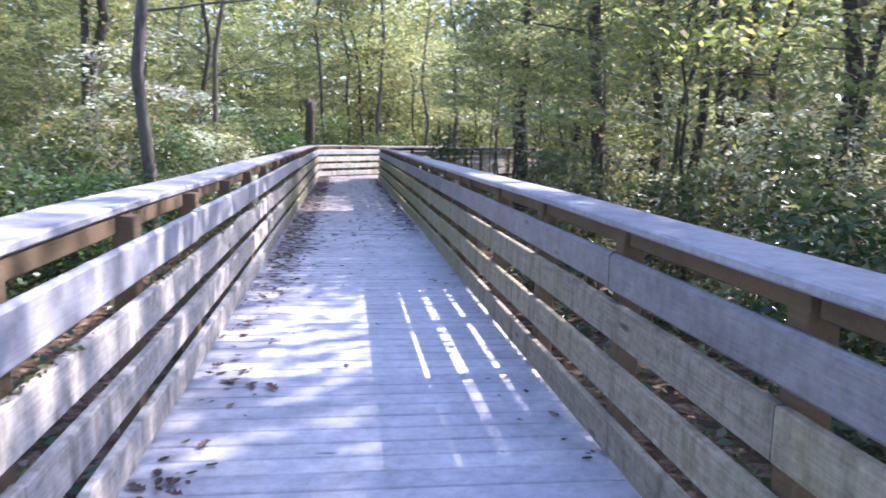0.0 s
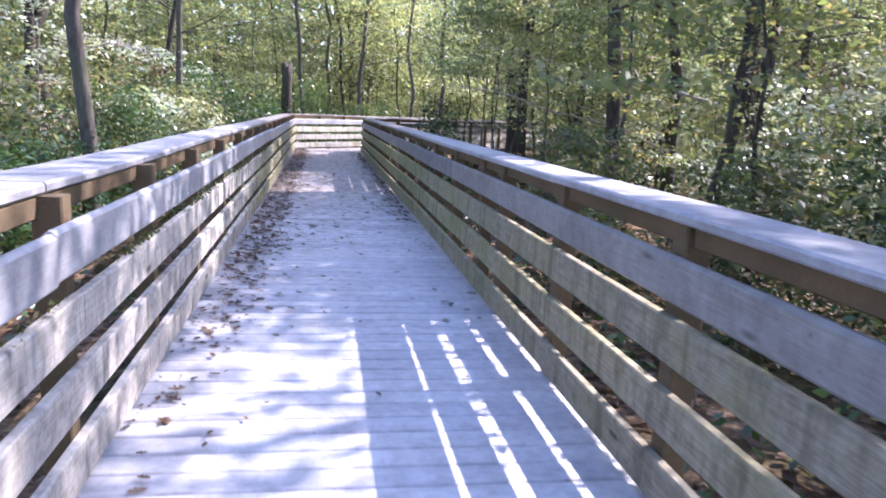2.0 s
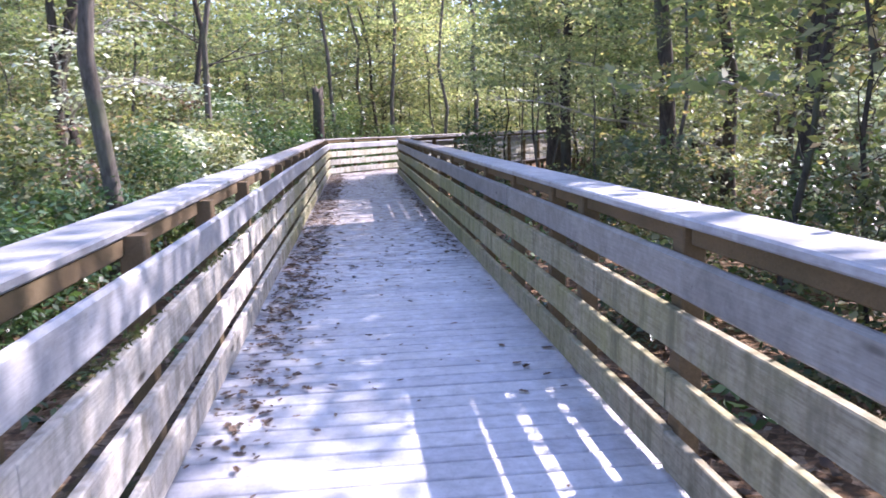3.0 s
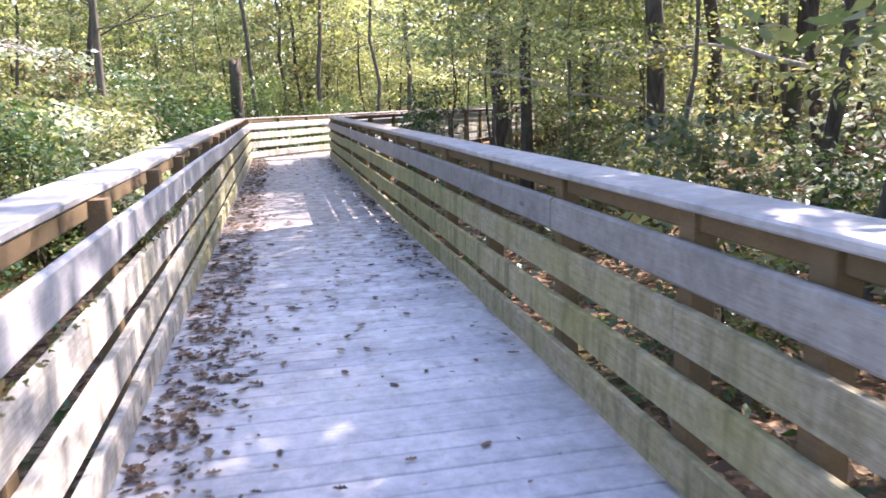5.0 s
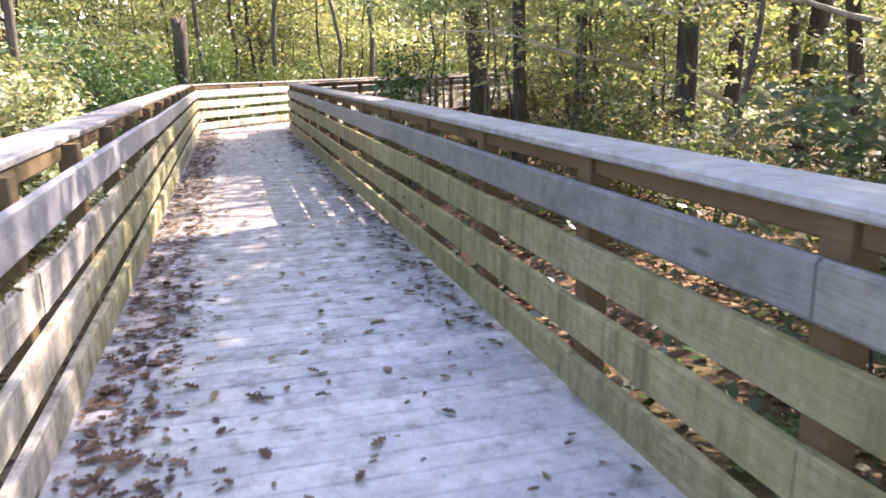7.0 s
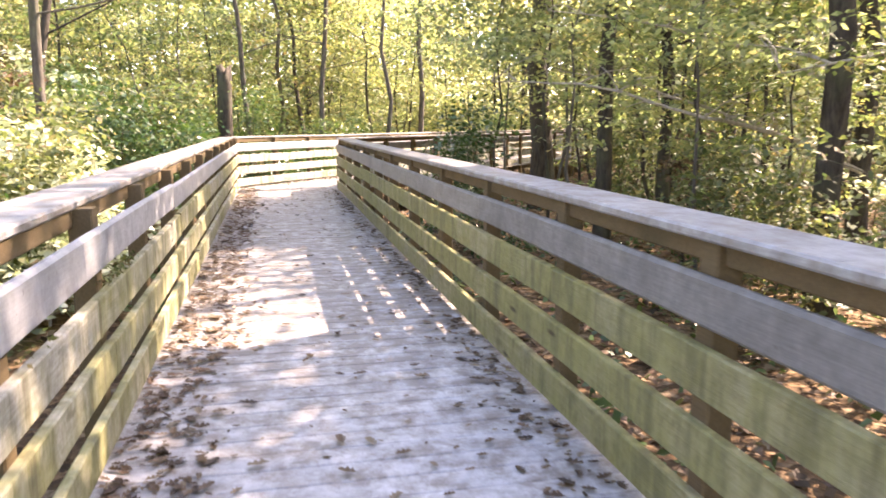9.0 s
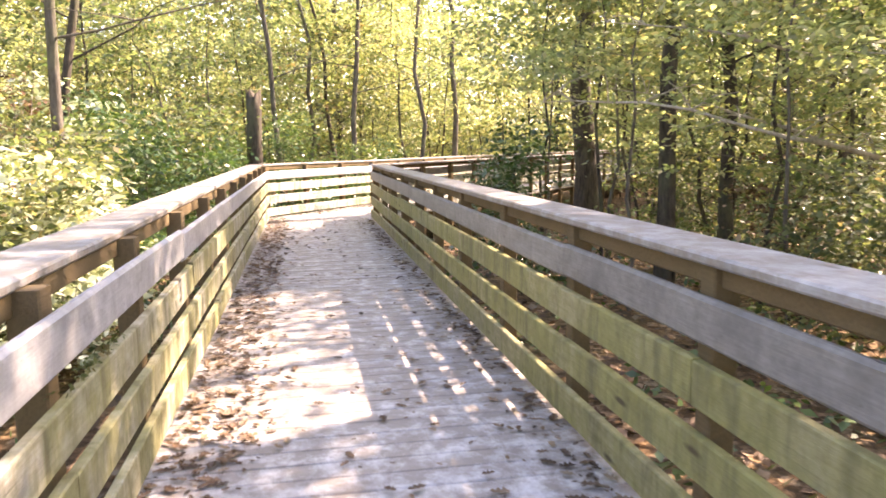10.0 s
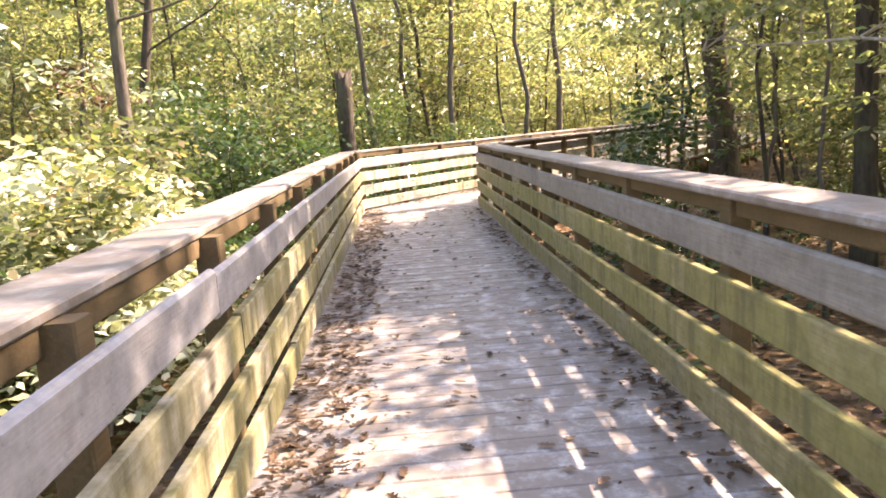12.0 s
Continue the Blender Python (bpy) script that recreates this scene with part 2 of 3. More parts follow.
def board_mesh(name, length, width, thick, mat, edge=0.006, cut=(0.0, 0.0), bow=(0.0, 0.0)):
    """A board along x, its width along y and its thickness along z, with eased edges. cut: how far each end slants over the width.
    bow: how far it is bent over the width and over the thickness."""
    key = (name, round(length, 3), width, thick, mat.name, edge, cut, bow)
    if key not in BOARDS:
        w, t, e = width / 2, thick / 2, edge
        ring = [(-w, -t + e), (-w + e, -t), (w - e, -t), (w, -t + e), (w, t - e), (w - e, t), (-w + e, t), (-w, t - e)]
        parts = 8 if any(bow) else 1
        verts = []
        for i in range(parts + 1):
            f = i / parts
            slant = cut[0] * (1 - f) + cut[1] * f
            dy, dz = bow[0] * math.sin(math.pi * f), bow[1] * math.sin(2 * math.pi * f)
            verts += [((f - 0.5) * length + slant * y / width, y + dy, z + dz) for y, z in ring]
        faces = [(8 * j + i, 8 * j + 8 + i, 8 * j + 8 + (i + 1) % 8, 8 * j + (i + 1) % 8) for j in range(parts) for i in range(8)]
        faces += [tuple(range(8)), tuple(range(8 * parts + 7, 8 * parts - 1, -1))]
        me = mesh_of(name, verts, faces, mat)
        bm = bmesh.new()
        bm.from_mesh(me)
        bmesh.ops.recalc_face_normals(bm, faces=bm.faces)
        bm.to_mesh(me)
        bm.free()
        BOARDS[key] = me
    return BOARDS[key]


def tube(verts, faces, pts, radii, sides=7):
    """Adds a tapered tube through pts to the lists."""
    start = len(verts)
    for i, (p, r) in enumerate(zip(pts, radii)):
        a, b = pts[max(i - 1, 0)], pts[min(i + 1, len(pts) - 1)]
        d = (b - a).normalized()
        u = d.cross(Vector((0.31, 0.95, 0.02))).normalized()
        v = d.cross(u)
        for k in range(sides):
            ang = 2 * math.pi * k / sides
            verts.append(tuple(p + r * (math.cos(ang) * u + math.sin(ang) * v)))
    for i in range(len(pts) - 1):
        for k in range(sides):
            a, b = start + i * sides + k, start + i * sides + (k + 1) % sides
            faces.append((a, b, b + sides, a + sides))
    faces.append(tuple(start + (len(pts) - 1) * sides + k for k in range(sides)))


def leaf_mesh(name, places, size, mat, rng, flat=0.55, spread=0.35):
    """One folded kite-shaped leaf at each place."""
    n = len(places)
    yaw = rng.uniform(0, 2 * np.pi, n)
    tilt = rng.normal(0, flat, n)
    roll = rng.normal(0, flat, n)
    d = np.stack([np.cos(yaw) * np.cos(tilt), np.sin(yaw) * np.cos(tilt), -np.abs(np.sin(tilt)) * 0.8], 1)
    side = np.stack([-np.sin(yaw) * np.cos(roll), np.cos(yaw) * np.cos(roll), np.sin(roll)], 1)
    up = np.cross(d, side)
    s = (size * rng.uniform(1 - spread, 1 + spread, n))[:, None]
    p = np.asarray(places)
    quad = np.stack([p, p + d * s * 0.45 + side * s * 0.27 + up * s * 0.06, p + d * s, p + d * s * 0.45 - side * s * 0.27 + up * s * 0.06], 1)
    me = bpy.data.meshes.new(name)
    me.vertices.add(4 * n)
    me.vertices.foreach_set("co", quad.reshape(-1))
    me.loops.add(4 * n)
    me.loops.foreach_set("vertex_index", np.arange(4 * n))
    me.polygons.add(n)
    me.polygons.foreach_set("loop_start", np.arange(0, 4 * n, 4))
    me.materials.append(mat)
    me.update(calc_edges=True)
    me.validate()
    return me


# ---- ground ----
GROUND_Z = -0.75


def ground_height(x, y):
    return GROUND_Z + 0.22 * (noise.noise((x * 0.11, y * 0.11, 3.1))) + 0.06 * noise.noise((x * 0.6, y * 0.6, 7.7))


def build_ground():
    xs = [-400, -200, -100] + [-60 + 1.5 * i for i in range(81)] + [100, 200, 400]
    ys = [-400, -200, -100] + [-40 + 1.5 * i for i in range(91)] + [140, 250, 400]
    verts = [(x, y, ground_height(x, y)) for y in ys for x in xs]
    w = len(xs)
    faces = [(j * w + i, j * w + i + 1, (j + 1) * w + i + 1, (j + 1) * w + i) for j in range(len(ys) - 1) for i in range(w - 1)]
    tagged(new("ground", mesh_of("ground", verts, faces, GROUND_MAT, smooth=True)), "forest floor covered with brown leaf litter and moss", "ground", kind="structure")


build_ground()

# ---- boardwalk plan: two straight stretches, the second turning to the right ----
HALF = 0.915                     # clear half width between the boards
TURN = radians(38.5)


def heading(a):
    return Vector((math.sin(a), math.cos(a), 0)), Vector((math.cos(a), -math.sin(a), 0))


class Stretch:
    """A straight stretch; u runs along it, v across it to the right."""

    def __init__(self, origin, angle, u0, u1, turn0, turn1):
        self.origin, self.angle = origin, angle
        self.ahead, self.right = heading(angle)
        self.u0, self.u1, self.k0, self.k1 = u0, u1, math.tan(turn0 / 2), math.tan(turn1 / 2)

    def start(self, v):
        return self.u0 + v * self.k0

    def end(self, v):
        return self.u1 - v * self.k1

    def place(self, u, v, z):
        return self.origin + self.ahead * u + self.right * v + Vector((0, 0, z))

    def matrix(self, u, v, z):
        """x along the stretch, y to its left, z up."""
        m = Matrix((self.ahead, -self.right, Vector((0, 0, 1)))).transposed().to_4x4()
        m.translation = self.place(u, v, z)
        return m


ONE = Stretch(Vector((0.085, 0, 0)), 0.0, -4.0, 24.2 - HALF * math.tan(TURN / 2), 0.0, TURN)
TWO = Stretch(ONE.place(ONE.u1, 0, 0), TURN, 0.0, 27.0, TURN, 0.0)

# middle height, width and kind of each board, lowest first
ROWS = ((0.104, 0.148, "pine"), (0.338, 0.148, "pine"), (0.572, 0.15, "pine"), (0.78, 0.152, "grey"))
TOP_LEFT = (0.79, 0.162, "grey")          # the sunlit rail's top board is wider
CAP_Z, CAP_WIDTH, CAP_THICK = 0.972, 0.25, 0.036


def build_railing(st, side, posts, label, seed, joints=None):
    """One railing: posts, three pine boards, a grey top board, a stringer and a flat cap."""
    rng = random.Random(seed)
    # lit board colours at the left, shaded ones at the right
    pine, top = (PINE_LIT, BOARD_LIT) if side < 0 else (PINE_SHADED, BOARD_SHADED)
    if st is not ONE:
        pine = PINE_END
    root = new("railing")
    base = st.place((st.u0 + st.u1) / 2, side * HALF, 0)
    root.matrix_basis = Matrix.Translation(base)
    inv = Matrix.Translation(-base)
    tagged(root, label, "railing", "boardwalk railings")

    def lay(name, u_a, u_b, v, z, width, thick, mat, stand=True, edge=0.006, tag="", slant=(0.0, 0.0)):
        bend = (0.0, 0.0) if name == "stringer" else (rng.uniform(-0.007, 0.007), rng.uniform(-0.004, 0.004)) if stand else (rng.uniform(-0.006, 0.006), rng.uniform(-0.006, 0.006))
        me = board_mesh(name, u_b - u_a, width, thick, mat, edge, slant, bend)
        turn = pose(0, 0, 0, 90 if stand else 0, 0, 0)
        wob = pose(0, 0, 0, rng.uniform(-0.5, 0.5), rng.uniform(-0.08, 0.08), rng.uniform(-0.06, 0.06))
        return child(name, me, root, inv @ st.matrix((u_a + u_b) / 2, v, z) @ wob @ turn, tag)

    v_in = side * (HALF + 0.019)
    a, b = st.start(v_in), st.end(v_in)
    posts = [a + 0.06] + [p for p in posts if a + 0.35 < p < b - 0.35] + [b - 0.06]
    v_post = side * (HALF + 0.038 + 0.045)
    post = board_mesh("post", 1.8, 0.09, 0.09, POST_MAT, 0.006)
    for p in posts:
        m = inv @ st.matrix(p + rng.uniform(-0.012, 0.012), v_post, 0.053) @ pose(0, 0, 0, 0, 90, rng.uniform(-2, 2))
        child("post", post, root, m)
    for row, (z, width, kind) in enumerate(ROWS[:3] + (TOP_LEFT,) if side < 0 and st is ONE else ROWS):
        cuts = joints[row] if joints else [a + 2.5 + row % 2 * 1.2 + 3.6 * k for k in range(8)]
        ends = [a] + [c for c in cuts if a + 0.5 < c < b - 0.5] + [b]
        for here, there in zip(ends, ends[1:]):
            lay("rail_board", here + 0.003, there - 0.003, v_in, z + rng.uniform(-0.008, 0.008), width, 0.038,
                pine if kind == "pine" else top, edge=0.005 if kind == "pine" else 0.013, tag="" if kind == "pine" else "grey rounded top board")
    v_str = side * (HALF + (0.126 if side < 0 else 0.08))
    for here, there in zip(posts, posts[1:]):
        if there - here > 0.25:
            lay("stringer", here + 0.05, there - 0.05, v_str, CAP_Z - CAP_THICK / 2 - 0.037, 0.072, 0.036, POST_MAT, tag="brown stringer under the cap")
    v_cap = side * (HALF + (0.222 if side < 0 else 0.122))
    ca, cb = st.start(v_cap), st.end(v_cap)
    ends = [ca] + [c for c in (joints[4] if joints else [4.7, 9.5, 14.3, 19.1]) if ca + 0.5 < c < cb - 0.5] + [cb]
    for here, there in zip(ends, ends[1:]):
        w = CAP_WIDTH
        s0 = -w * st.k0 if here == ca else 0.0
        s1 = w * st.k1 if there == cb else 0.0
        lay("cap_board", here + 0.002, there - 0.002, v_cap, CAP_Z + rng.uniform(-0.002, 0.002), w, CAP_THICK, CAP_MAT, False, 0.008, "grey flat handrail cap", (s0, s1))
    return root


# where the boards meet, lowest board first, the cap last
LEFT_JOINTS = [[-1.2, 3.7, 8.75, 11.25, 15.9, 20.7], [-2.4, 2.48, 7.4, 12.35, 17.1, 21.9], [0.0, 4.92, 10.1, 14.69, 19.5], [-0.1, 4.7, 9.6, 14.4, 19.2], [0.0, 4.92, 9.8, 14.69, 19.5]]
RIGHT_JOINTS = [[1.1, 5.88, 9.95, 14.68, 19.55], [-0.1, 5.88, 8.76, 13.46, 18.35], [2.27, 7.66, 12.27, 14.68, 19.55], [-1.3, 3.45, 8.76, 13.46, 18.35], [1.1, 5.9, 10.6, 15.3, 20.0]]
LEFT_POSTS = [-2.4, -1.2, 0.0, 1.25, 2.48, 3.7, 4.92, 6.15, 7.4, 8.75, 10.1, 11.25, 12.35, 13.47, 14.69, 15.9, 17.1, 18.3, 19.5, 20.7, 21.9, 23.1]
RIGHT_POSTS = [-2.5, -1.3, -0.1, 1.1, 2.27, 3.45, 4.67, 5.88, 7.07, 7.68, 8.76, 9.95, 11.13, 12.27, 13.46, 14.68, 15.95, 17.15, 18.35, 19.55, 20.75, 21.95]
EVEN_POSTS = [0.9 + 1.2 * i for i in range(22)]
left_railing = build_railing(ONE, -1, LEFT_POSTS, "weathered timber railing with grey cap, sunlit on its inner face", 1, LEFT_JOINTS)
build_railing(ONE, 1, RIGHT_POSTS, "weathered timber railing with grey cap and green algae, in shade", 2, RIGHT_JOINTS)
build_railing(TWO, -1, EVEN_POSTS, "sun-dappled timber railing round the bend", 3)
build_railing(TWO, 1, EVEN_POSTS, "dark timber railing on the inside of the bend", 4)

# ---- woods ----
def lit_window(p):
    """How open the canopy is on the way from p's shadow on the boardwalk to the sun."""
    q = p - SUN * (p.z / SUN.z)
    if -1.6 < q.x < 1.3 and 4.4 < q.y < 6.95:
        return 1.0 if q.x > 0.15 else 0.42 if q.x > -0.8 else 0.12
    if -1.6 < q.x < 1.3 and 13.5 < q.y < 17.0:
        return 0.93 if q.x > 0.15 else 0.82 if q.x > -0.9 else 0.6 if q.x > -1.3 else 0.35
    if -2.2 < q.x < 3.0 and 22.3 < q.y < 29.0:
        return 0.85 if q.x < 0.3 and math.sin(7.0 * q.x) + math.sin(5.0 * q.y + 2.0 * q.x) > -0.5 else 0.5
    if -4.8 < q.x < -1.7 and 14.0 < q.y < 21.5:
        return 0.98
    if -10.0 < q.x < -1.9 and 8.0 < q.y < 27.0:
        return 0.85
    if 2.0 < q.x < 16.0 and 9.0 < q.y < 34.0:
        return 0.86
    if -1.4 < q.x < -0.95 and 6.95 < q.y < 12.9:
        return 0.55 if q.y < 10.0 else 0.2
    return 0.0 if -1.7 < q.x < 1.6 else 0.5


def to_walk(x, y):
    """Distance from the boardwalk's middle line."""
    best = 1e9
    for st in (ONE, TWO):
        d = Vector((x, y, 0)) - st.origin
        u = min(max(d.dot(st.ahead), st.u0), st.u1)
        best = min(best, (d - st.ahead * u).length)
    return best


def wavy(a, b, n, wobble, rng):
    pts = [a.lerp(b, i / n) for i in range(n + 1)]
    return [p + Vector((rng.normal(0, wobble), rng.normal(0, wobble), 0)) * (0.3 + 0.7 * i / n if i else 0) for i, p in enumerate(pts)]


def grow(seed, height, radius, crown_from, reach, limbs, clumps, leaves, size, clump_size, lean=0.04, sides=8, flat_crown=0.35):
    """Trunk and limb tubes and the places of the leaves of one tree."""
    rng = np.random.default_rng(seed)
    verts, faces = [], []
    top = Vector((rng.normal(0, lean), rng.normal(0, lean), 1)) * height
    spine = wavy(Vector((0, 0, -0.35)), top, 9, 0.016 * height, rng)
    radii = [radius * (1.35 if i == 0 else 1.0 - 0.85 * (i / 9) ** 1.1) for i in range(10)]
    tube(verts, faces, spine, radii, sides)
    centres = []
    for k in range(limbs):
        f = crown_from + (1 - crown_from) * (k + rng.uniform(0, 0.8)) / limbs
        f = min(f, 0.97)
        i = int(f * 9)
        a = spine[i].lerp(spine[i + 1], f * 9 - i)
        ang = k * 2.4 + rng.normal(0, 0.4)
        out = reach * rng.uniform(0.6, 1.1) * (1.05 - 0.7 * (f - crown_from) / (1.001 - crown_from))
        b = a + Vector((math.cos(ang) * out, math.sin(ang) * out, out * rng.uniform(0.1, 0.75)))
        limb = wavy(a, b, 5, 0.05 * out, rng)
        r = radius * 0.27 * (1 - 0.6 * f)
        tube(verts, faces, limb, [r * (1 - 0.8 * i / 5) for i in range(6)], 5)
        for _ in range(2):
            c = limb[rng.integers(2, 5)]
            e = c + Vector((rng.normal(0, 0.35), rng.normal(0, 0.35), rng.uniform(-0.05, 0.25))) * out
            tube(verts, faces, [c, c.lerp(e, 0.5) + Vector((0, 0, 0.04 * out)), e], [r * 0.4, r * 0.25, r * 0.1], 4)
            centres.append(e)
            centres.append(c.lerp(e, 0.55))
        centres += [limb[3], limb[4], limb[5]]
    pick = rng.integers(0, len(centres), clumps)
    per = max(1, leaves // clumps)
    spots = []
    for i in pick:
        c = np.array(centres[i]) + rng.normal(0, 0.12 * reach, 3) * (1, 1, 0.5)
        spots.append((c, c + rng.normal(0, 1, (per, 3)) * (clump_size, clump_size, clump_size * flat_crown)))
    return verts, faces, spots, rng


def make_tree(name, seed, bark_mat, leaf_mat, label, category, group, where=None, sides=8, **shape):
    """A tree: trunk with limbs, and crown. With where given, its crown keeps the openings that let the sun down."""
    verts, faces, spots, rng = grow(seed, sides=sides, **shape)
    root = new(name)
    tagged(root, label, category, group)
    if where is not None:
        root.matrix_basis = Matrix.Translation(where)
        kept = []
        for c, p in spots:
            world_p = [Vector(q) + where for q in p]
            keep = np.array([rng.random() >= lit_window(w) and to_walk(w.x, w.y) > (4.2 if w.z < 4.5 else 2.4) for w in world_p])
            if keep.any():
                kept.append(p[keep])
        places = np.concatenate(kept) if kept else np.zeros((1, 3))
    else:
        places = np.concatenate([p for _, p in spots])
    places = places[places[:, 2] > 0.05]
    child("trunk", mesh_of("trunk", verts, faces, bark_mat, smooth=True), root)
    child("crown", leaf_mesh("crown", places, shape["size"], leaf_mat, rng), root)
    return root


woods = np.random.default_rng(11)


def on_ground(x, y, turn=0.0, scale=1.0):
    return pose(x, y, ground_height(x, y), 0, 0, turn) @ Matrix.Scale(scale, 4)


def scatter(kinds, count, x0, x1, y0, y1, clear, apart, taken, low=0.8, high=1.25, tall=0.0, glade=False):
    """Plants copies of the kinds at free spots."""
    done = tries = 0
    while done < count and tries < count * 60:
        tries += 1
        x, y = woods.uniform(x0, x1), woods.uniform(y0, y1)
        if to_walk(x, y) < clear or any((x - a) ** 2 + (y - b) ** 2 < apart ** 2 for a, b in taken):
            continue
        if 15 < y < 38 and 0.16 < (x - 0.2) / (y - 4.0) < 0.33:
            continue
        if glade and -5.6 < x < -2.0 and 11.5 < y < 19.6:
            continue
        s = woods.uniform(low, high)
        if tall and any(lit_window(Vector((x + dx, y, h * s))) > 0.7 and woods.random() < 0.7 for h in (1.5, 2.5, tall) for dx in (-0.6, 0.6)):
            continue
        ob = kinds[int(woods.integers(0, len(kinds)))]
        copy_thing(ob, on_ground(x, y, woods.uniform(0, 360), 1.0)).scale = (s, s, s)
        taken.append((x, y))
        done += 1


AWAY = [(-30, 30), (32, 44), (-34, 52), (36, 20), (-26, 4), (28, 2), (-38, 40), (40, 56), (-20, -12), (24, -14), (-32, 18), (34, 34)]


def plant_first(i, ob):
    """The first of each kind stands farther out in the woods."""
    x, y = AWAY[i % len(AWAY)]
    ob.matrix_basis = on_ground(x + 0.8 * i, y + 0.5 * i)
    return ob


tall_trees = [plant_first(i, make_tree("tree", 100 + i, (BARK_GREY, BARK_DARK)[i % 2], (LEAF_GREEN, LEAF_YELLOW)[i % 2],
              "tall forest tree with a rough straight trunk", "tree", "forest trees", height=13 + 1.5 * i, radius=0.11 + 0.035 * i, crown_from=0.38,
              reach=3.0, limbs=14, clumps=110, leaves=3300, size=0.17, clump_size=0.42)) for i in range(4)]
saplings = [plant_first(4 + i, make_tree("sapling", 200 + i, (BARK_DARK, BARK_GREY)[i % 2], (LEAF_YELLOW, LEAF_GREEN, LEAF_YELLOW, LEAF_GREEN)[i],
            "slender understorey tree with layered yellow-green leaves", "tree", "understorey trees", height=4.2 + 0.7 * i, radius=0.03 + 0.006 * i, crown_from=0.12,
            reach=1.8, limbs=15, clumps=58, leaves=3000, size=0.1, clump_size=0.3, lean=0.14, sides=6, flat_crown=0.13)) for i in range(4)]
shrubs = [plant_first(8 + i, make_tree("shrub", 300 + i, BARK_DARK, (LEAF_GLOSSY, LEAF_GREEN, LEAF_GLOSSY)[i],
          "leafy green shrub on the forest floor", "shrub", "forest shrubs", height=1.5 + 0.4 * i, radius=0.018, crown_from=0.08,
          reach=1.0, limbs=12, clumps=85, leaves=2200, size=0.1, clump_size=0.2, lean=0.1, sides=5, flat_crown=0.6)) for i in range(3)]

bright_saplings = [plant_first(11 + i, make_tree("sapling", 330 + i, TWIG_PALE, LEAF_FULL_SUN, "young tree with leaves coloured pale as sunlit, on thin light twigs", "tree", "pale understorey trees",
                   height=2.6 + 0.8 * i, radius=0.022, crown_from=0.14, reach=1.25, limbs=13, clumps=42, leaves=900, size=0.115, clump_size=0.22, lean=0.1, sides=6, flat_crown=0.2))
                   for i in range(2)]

# trees along the walk, some added for shade: place, height, trunk radius, dark bark
STANDING = [
    # this row is added so that the crowns keep sun off the deck
    (9.6, 22.4, 12, 0.10, 1), (11.2, 20.4, 13, 0.12, 0), (12.4, 23.4, 13, 0.12, 1),    (8.6, 12.2, 12, 0.11, 1), (10.2, 14.6, 13, 0.13, 0), (11.8, 12.6, 14, 0.13, 1), (9.4, 16.4, 12, 0.10, 1), (8.2, 5.0, 11, 0.10, 1), (10.8, 7.6, 13, 0.12, 0), (7.2, 3.4, 10, 0.09, 1), (9.0, 9.9, 12, 0.09, 1),
    (-3.1, 12.8, 15, 0.11, 0), (-3.4, 21.2, 13, 0.09, 0), (-1.0, 31.4, 15, 0.09, 0), (5.2, 15.5, 14, 0.15, 1),
    (6.1, 26.0, 16, 0.27, 1), (4.4, 19.0, 14, 0.12, 1), (-6.2, 20.7, 15, 0.16, 1), (7.8, 11.7, 16, 0.15, 1), (8.6, 16.1, 14, 0.12, 1),
    (10.5, 19.6, 16, 0.18, 1), (6.4, 20.8, 13, 0.12, 1), (1.42, 33.8, 15, 0.10, 0), (3.4, 33.4, 14, 0.08, 0), (5.6, 38.2, 16, 0.12, 0), (-4.5, 25.4, 15, 0.10, 1),
    # the first five here are added to shade the near deck
    (9.5, 3.0, 14, 0.14, 1), (12.5, 5.3, 15, 0.15, 0), (7.0, 1.3, 12, 0.12, 1), (13.5, 2.1, 16, 0.16, 1), (10.5, 5.9, 13, 0.11, 1), (12.5, 10.1, 16, 0.2, 1), (9.6, 23.9, 15, 0.17, 1), (6.3, 7.8, 13, 0.12, 1), (-7.5, 14.3, 16, 0.15, 0), (13.2, 14.8, 15, 0.13, 0),
]
taken = []
for i, (x, y, h, r, dark) in enumerate(STANDING):
    # every second right-hand tree past y 14 has leaf colour brightened for sun
    make_tree("tree", 400 + i, BARK_DARK if dark else BARK_GREY, LEAF_SUNLIT if 3 < x < 10 and y > 14 and i % 2 else LEAF_GREEN if i % 4 else LEAF_YELLOW, ("dark" if dark else "grey-brown") + "-barked forest tree rising beside the boardwalk",
              "tree", "trees beside the boardwalk", where=Vector((x, y, ground_height(x, y))), height=h, radius=r, crown_from=0.26, reach=3.3, limbs=15, clumps=95,
              leaves=5600, size=0.17, clump_size=0.44, flat_crown=0.18, lean=0.12 if x > 8 and i % 2 else 0.012)
    taken.append((x, y))


